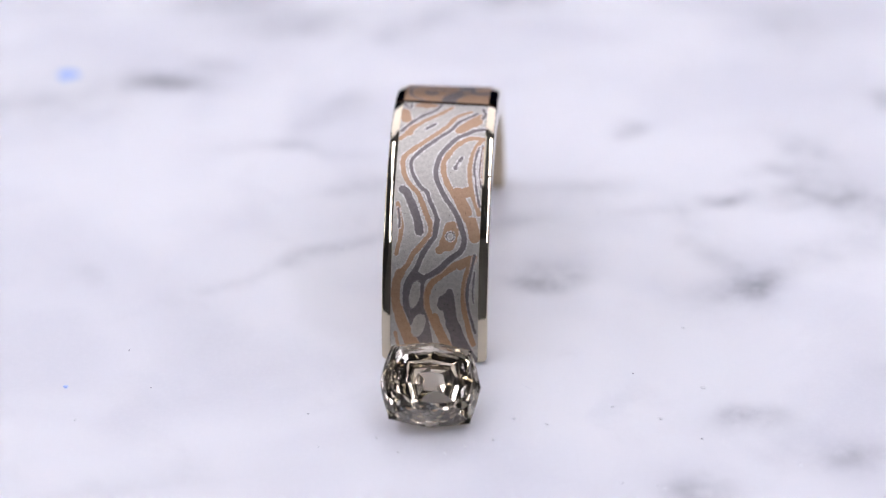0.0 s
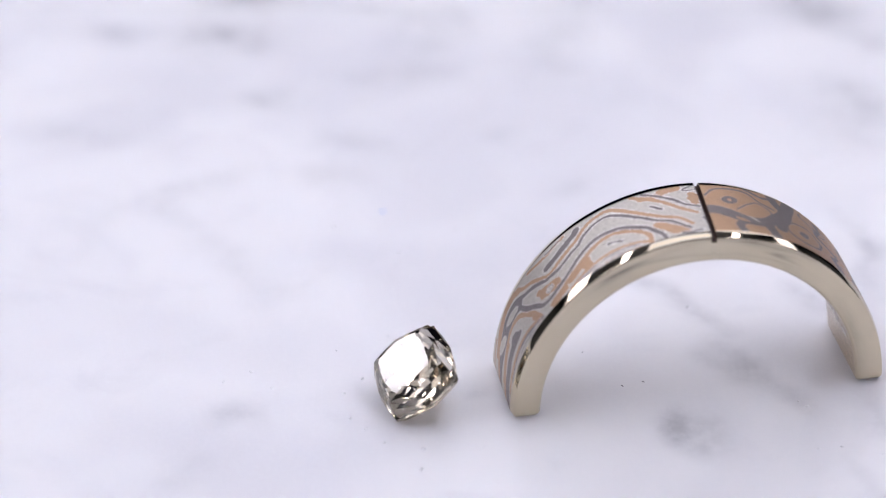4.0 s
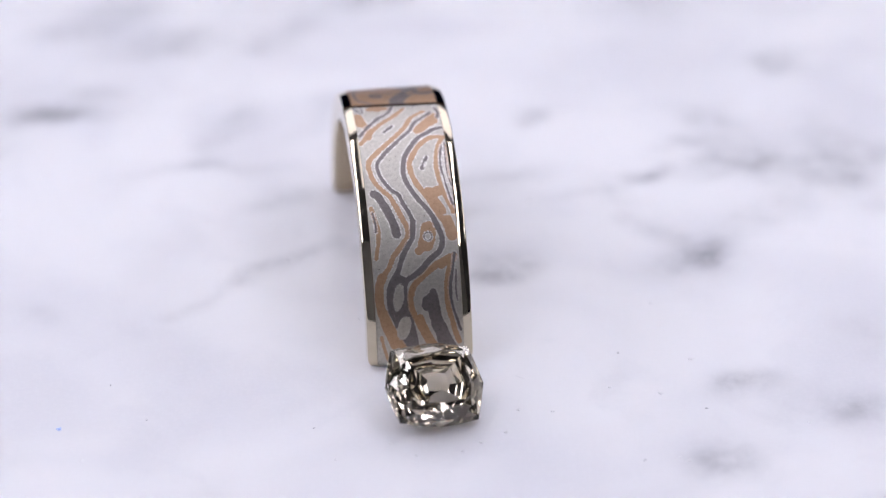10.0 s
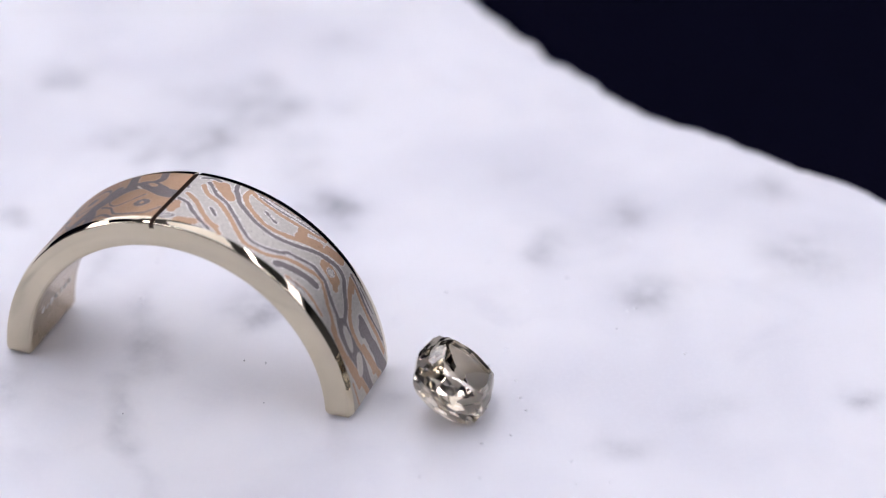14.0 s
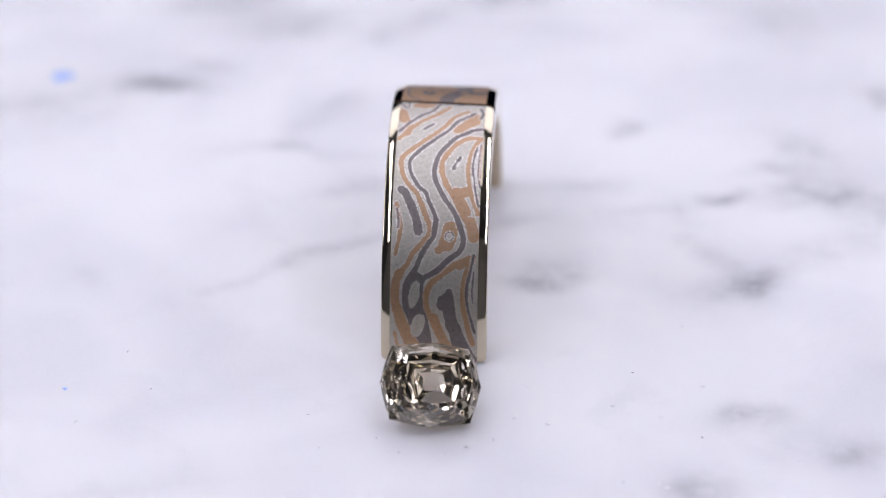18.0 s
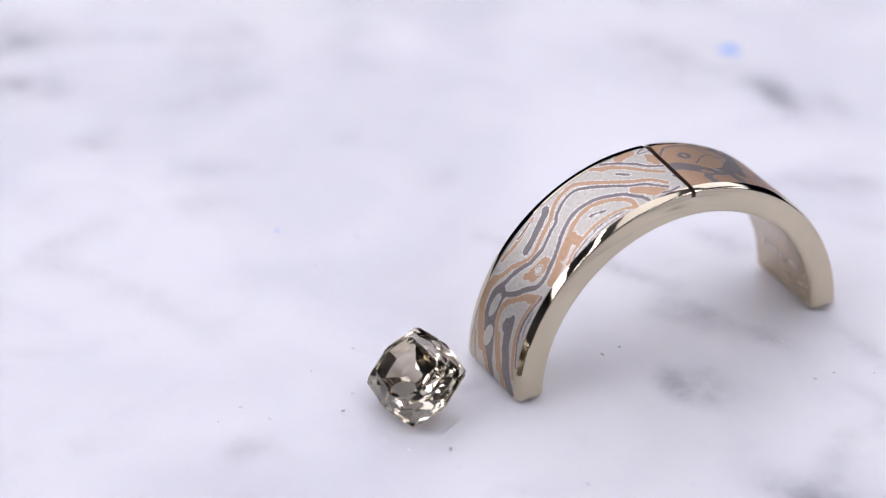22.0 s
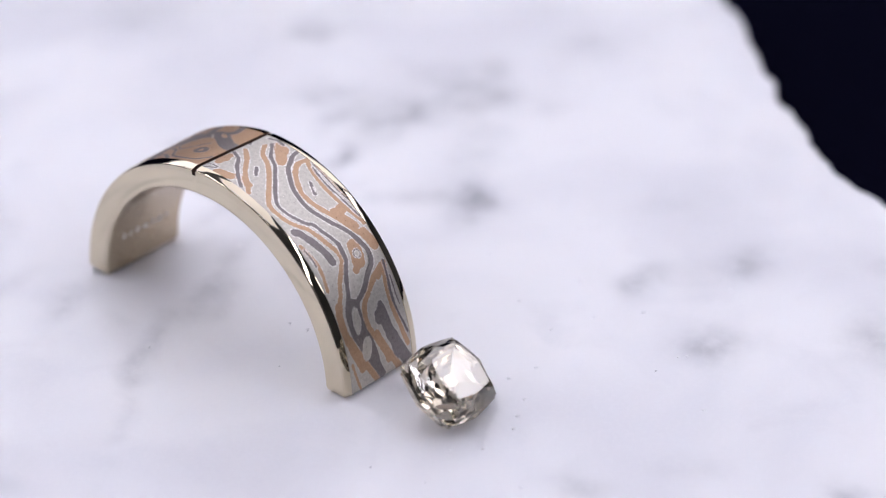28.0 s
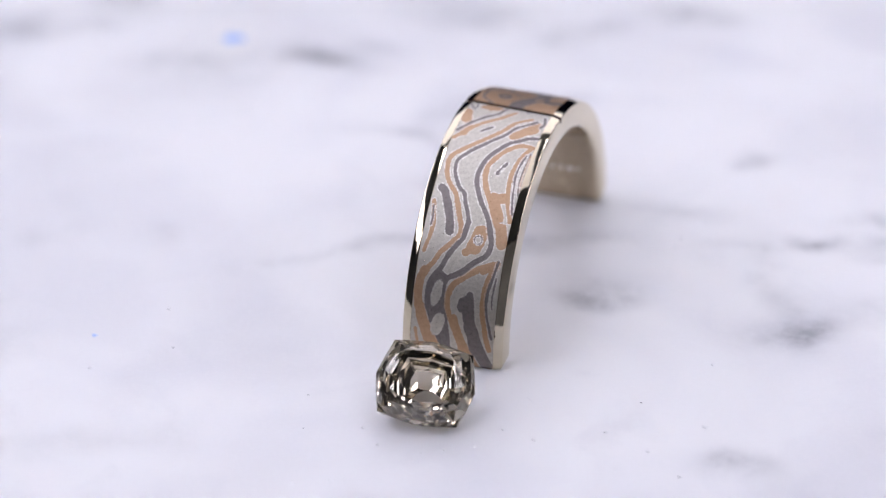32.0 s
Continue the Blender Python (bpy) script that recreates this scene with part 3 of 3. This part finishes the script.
    p.line("dark", [(0.54, 21.1), (0.48, 19.7)], 0.34)
    p.line("dark", [(0.88, 23.6), (0.94, 22.8)], 0.22)
    p.line("dark", [(1.22, 12.5), (1.50, 6.2)], 0.4)
    p.line("dark", [(-1.12, 27.6), (-1.23, 22.8), (-1.08, 18.0), (-0.90, 13.2), (-0.65, 6.6)], 0.42)
    p.line("dark", [(-1.00, 78.4), (-0.73, 79.7), (-0.46, 81.1)], 0.1)
    p.line("dark", [(1.28, 67.0), (1.10, 65.1), (0.93, 63.0)], 0.11)
    p.line("dark", [(-2.17, 88.9), (-2.48, 91.6), (-2.52, 93.9), (-2.19, 93.6), (-2.03, 91.1), (-2.03, 89.0)], 0.06)
    p.line("dark", [(1.04, 92.4), (1.19, 92.8)], 0.08)
    p.line("dark", [(2.35, 84.9), (2.44, 87.6), (2.28, 91.0)], 0.09)
    p.drop("silver", 1.08, 63.6, .06, .30, -20)
    p.drop("silver", .83, 40.6, .30, .32)
    p.drop("dark", .83, 40.6, .25, .26)
    p.drop("silver", .83, 40.6, .20, .21)
    p.line("dark", [(-1.08, 19.0), (-0.77, 10.5), (-0.28, 3.1), (0.34, -3.3)], 0.46)
    p.line("dark", [(1.03, 14.1), (1.45, 8.9), (2.01, 3.3), (2.63, -1.7)], 0.4)
    p.line("copper", [(-2.03, 18.1), (-1.53, 11.8), (-0.91, 5.7), (-0.07, -2.0)], 0.2)
    p.line("copper", [(0.03, 16.0), (0.39, 11.1), (0.99, 5.1), (1.95, -2.3)], 0.2)
    p.line("copper", [(-2.27, 10.5), (-2.05, 5.1), (-1.72, -0.3)], 0.09)
    p.drop("silver", 0.34, 0.2, .14, .40, -10)
    p.drop("silver", -1.16, 22.6, .31, .80, -10)
    p.drop("silver", -.92, 13.0, .38, .74, -14)
    p.drop("silver", -.28, 31.2, .16, .50, -35)
    return p


def rear_pattern(u, a):
    v = np.radians(a) * R_OUT
    bend = np.clip((a - 126) / 8, 0, 1)
    p = Pattern(u + bend * (.26 * np.sin(2.1 * v) + .15 * np.sin(3.9 * v + 1.3 * u)), a + bend * (1.6 * np.sin(1.9 * u + .8 * v) + .8 * np.sin(3.7 * u - 1.1 * v)))
    p.copper[:] = -0.3
    # the grey mass with its arms, then the red lobes, eyes and arcs over it
    p.line("dark", [(.15, 95.6), (.3, 98.5), (.9, 103.5), (1.2, 107), (1.0, 112), (.2, 117), (-.9, 121), (-2.5, 125)], .48)
    p.line("dark", [(1.2, 107), (1.7, 103), (2.5, 103.5)], .26)
    p.line("dark", [(.9, 112), (2.2, 113.5), (2.6, 114)], .34)
    p.line("dark", [(-2.5, 118), (-1.7, 119), (-.8, 121.5), (.2, 119), (1.2, 117)], .38)
    p.line("dark", [(-1.4, 95), (-2.1, 98.5), (-2.25, 104), (-2.1, 109), (-1.3, 112.5), (-.9, 117)], .09)
    p.line("dark", [(-2.5, 109), (-2.0, 113.5), (-2.1, 117)], .13)
    p.drop("copper", -.85, 102.8, .80, 1.05, 10)
    p.drop("dark", -.98, 102.4, .42, .50, 20)
    p.drop("copper", -.98, 102.4, .16, .12, 20)
    p.line("dark", [(.0, 104.0), (-.65, 107.6), (-1.1, 111.5), (-.4, 115.5), (.3, 113.5)], .07)
    p.drop("copper", -.30, 110.6, .42, .75, -12)
    p.drop("copper", 1.15, 104.2, .16, .42, -30)
    p.drop("silver", .95, 108.4, .08, .35, -40)
    for u0, a0, ru, rv, turn, eye in ((.75, 126.0, 1.15, 1.35, 15, .30), (-1.5, 133, .6, 1.1, -20, .35), (1.0, 141, .8, .8, 10, 0), (-.8, 149, .7, 1.0, 35, .4), (.8, 158, .6, 1.2, -15, 0), (-.6, 168, .7, .9, -10, .4)):
        p.drop("dark", u0, a0, ru, rv, turn)
        p.drop("copper", u0, a0, ru * .86, rv * .88, turn)
        if eye:
            p.drop("dark", u0 + .04, a0, ru * eye, rv * eye, turn)
    for k in range(4):
        a0 = 133 + 12 * k
        p.line("dark", [(-2.4, a0 + 2), (-.9, a0 + 1 + 3 * (k % 2)), (.4, a0 + 5), (1.3, a0 + 3), (2.4, a0 + 7 - 3 * (k % 2))], .26)
    return p


def panel(name, ob, a0, a1, pattern, glint_fringe):
    nu, na = 120, int((a1 - a0) * 5)
    us, al = np.linspace(-INLAY, INLAY, nu), np.linspace(a0, a1, na)
    verts = []
    for a in al:
        for j, u in enumerate(us):
            edge = j in (0, nu - 1)
            e = foot(a)
            x, y, z = ring_point(u * (1 - 0.12 * e), a, R_OUT - (0.05 if edge else 0.0) - 0.30 * e)
            verts.append(RING @ Vector((x, y, max(z, 0.0))))
    idx = np.arange(nu * na).reshape(na, nu)
    quads = np.stack([idx[:-1, :-1], idx[:-1, 1:], idx[1:, 1:], idx[1:, :-1]], -1).reshape(-1, 4).tolist()
    me = mesh_of(name, verts, quads, MOKUME, True)
    gu, ga = np.meshgrid(us, al)
    p = pattern(gu, ga)
    me.attributes.new("copper", "FLOAT", "POINT").data.foreach_set("value", p.copper.ravel().astype(np.float32))
    me.attributes.new("dark", "FLOAT", "POINT").data.foreach_set("value", p.dark.ravel().astype(np.float32))
    # the painted sparkle weakens towards the front foot
    me.attributes.new("glint_fringe", "FLOAT", "POINT").data.foreach_set("value", (glint_fringe * np.clip(ga / 30 - 0.5, 0.2, 1.0)).ravel().astype(np.float32))
    return part(name, me, ob, "etched silver, red gold and grey wood-grain layers")


# ---- the gem ----
FLAT = ((2.912, 0), (2.316, 2.201), (0, 2.545), (-2.316, 2.201), (-2.912, 0), (-2.316, -2.201), (0, -2.545), (2.316, -2.201))


def gem_layer(scale, height, shift=0.0, rng=None, spread=0.05):
    """A step of the cut-corner oblong: sixteen corners, two to a side; shift 0.5 sets them half way between."""
    out = []
    for k in range(16):
        f = k + shift
        (x, y), (x2, y2), f = FLAT[int(f // 2) % 8], FLAT[(int(f // 2) + 1) % 8], (f % 2) / 2
        g = scale * (1 + 0.05 * f * (1 - f))
        v = Vector(((x + (x2 - x) * f) * g, (y + (y2 - y) * f) * g, height))
        if rng:
            v += Vector((rng.uniform(-1, 1), rng.uniform(-1, 1), rng.uniform(-1, 1))) * spread
        out.append(v)
    return out


def gem_step(scale, height):
    """A clean step of the pavilion."""
    return [Vector((x * scale, y * scale, height)) for x, y in FLAT]


def gem():
    ob = thing("diamond", "loose champagne brown diamond, octagonal step cut, tilted on its side", "gemstone")
    n = Vector((0.1151, -0.5978, 0.7934)).normalized()
    side = Vector((0.992, 0.043, -0.118))
    side = (side - n * side.dot(n)).normalized()
    m = Matrix((side, n.cross(side), n)).transposed().to_4x4()
    centre = Vector((-0.35, -1.129, 1.925))
    rng = random.Random(12)
    crown = [(gem_layer(0.606, 1.30), 0), (gem_layer(0.685, 1.20, 0.5, rng), 1), (gem_layer(0.775, 1.00, 0, rng), 0), (gem_layer(0.85, 0.75, 0.5, rng), 1),
             (gem_layer(0.92, 0.46, 0, rng), 0), (gem_layer(0.968, 0.22, 0.5, rng), 1), (gem_layer(1.0, 0.03), 0)]
    lower = [(gem_layer(1.0, -0.03), 0), (gem_layer(0.955, -0.26, 0.5, rng), 1), (gem_layer(0.90, -0.50, 0, rng, 0.03), 0)]
    pavilion = [(gem_step(s, z), 0) for s, z in ((0.80, -0.86), (0.69, -1.17), (0.57, -1.46), (0.44, -1.71), (0.30, -1.94), (0.15, -2.12))]

    def strip(name, chosen, label="", caps=()):
        verts, faces, base = [], [], []
        for lv, _ in chosen:
            base.append(len(verts))
            verts += [(m @ v + centre) * MM for v in lv]
        for (lv, up), (nx, down), a, b in zip(chosen, chosen[1:], base, base[1:]):
            c, d = len(lv), len(nx)
            for k in range(d):
                k2 = (k + 1) % d
                if c != d:
                    faces += [(a + 2 * k, b + k, a + 2 * k + 1), (a + 2 * k + 1, b + k, b + k2), (a + 2 * k + 1, b + k2, a + (2 * k + 2) % c)]
                elif up == down:
                    faces.append((a + k, b + k, b + k2, a + k2))
                elif down:
                    faces += [(a + k, b + k, a + k2), (a + k2, b + k, b + k2)]
                else:
                    faces += [(a + k, b + k, b + k2), (a + k, b + k2, a + k2)]
        if "top" in caps:
            faces.append(tuple(range(len(chosen[0][0]))))
        if "bottom" in caps:
            faces.append(tuple(reversed(range(base[-1], len(verts)))))
        part(name, mesh_of(name, verts, faces, GEM), ob, label)

    strip("table_facet", crown[:1], caps=("top",))
    strip("crown", crown)
    strip("girdle", [crown[-1], lower[0]])
    strip("pavilion", lower + pavilion, caps=("bottom",))
    return ob


room()
for side in (-1, 1):
    led_bar((0.1715 * side, 0.23, 0.335), (0.1715 * side, 0.03, 0.328), 12)
    rise = 0.015 if side < 0 else 0.0
    led_bar((0.1715 * side, 0.02, 0.326 + rise), (0.1715 * side, -0.19, 0.210 + rise), 13)
tile_panel(-1, TILE_LEFT, 0.213, 0.048)
tile_panel(1, TILE_RIGHT, 0.223, 0.038)
back_light()
top_light()
SLAB = slab()
slab_marks(SLAB)
HALF_RING = ring()
STONE = gem()


def motions():
    rows = [(t, pose(0, 0, 0, 0, 0, a)) for t, a in TURN]
    walk(SLAB, rows)
    walk(HALF_RING, rows)
    walk(STONE, rows)


motions()
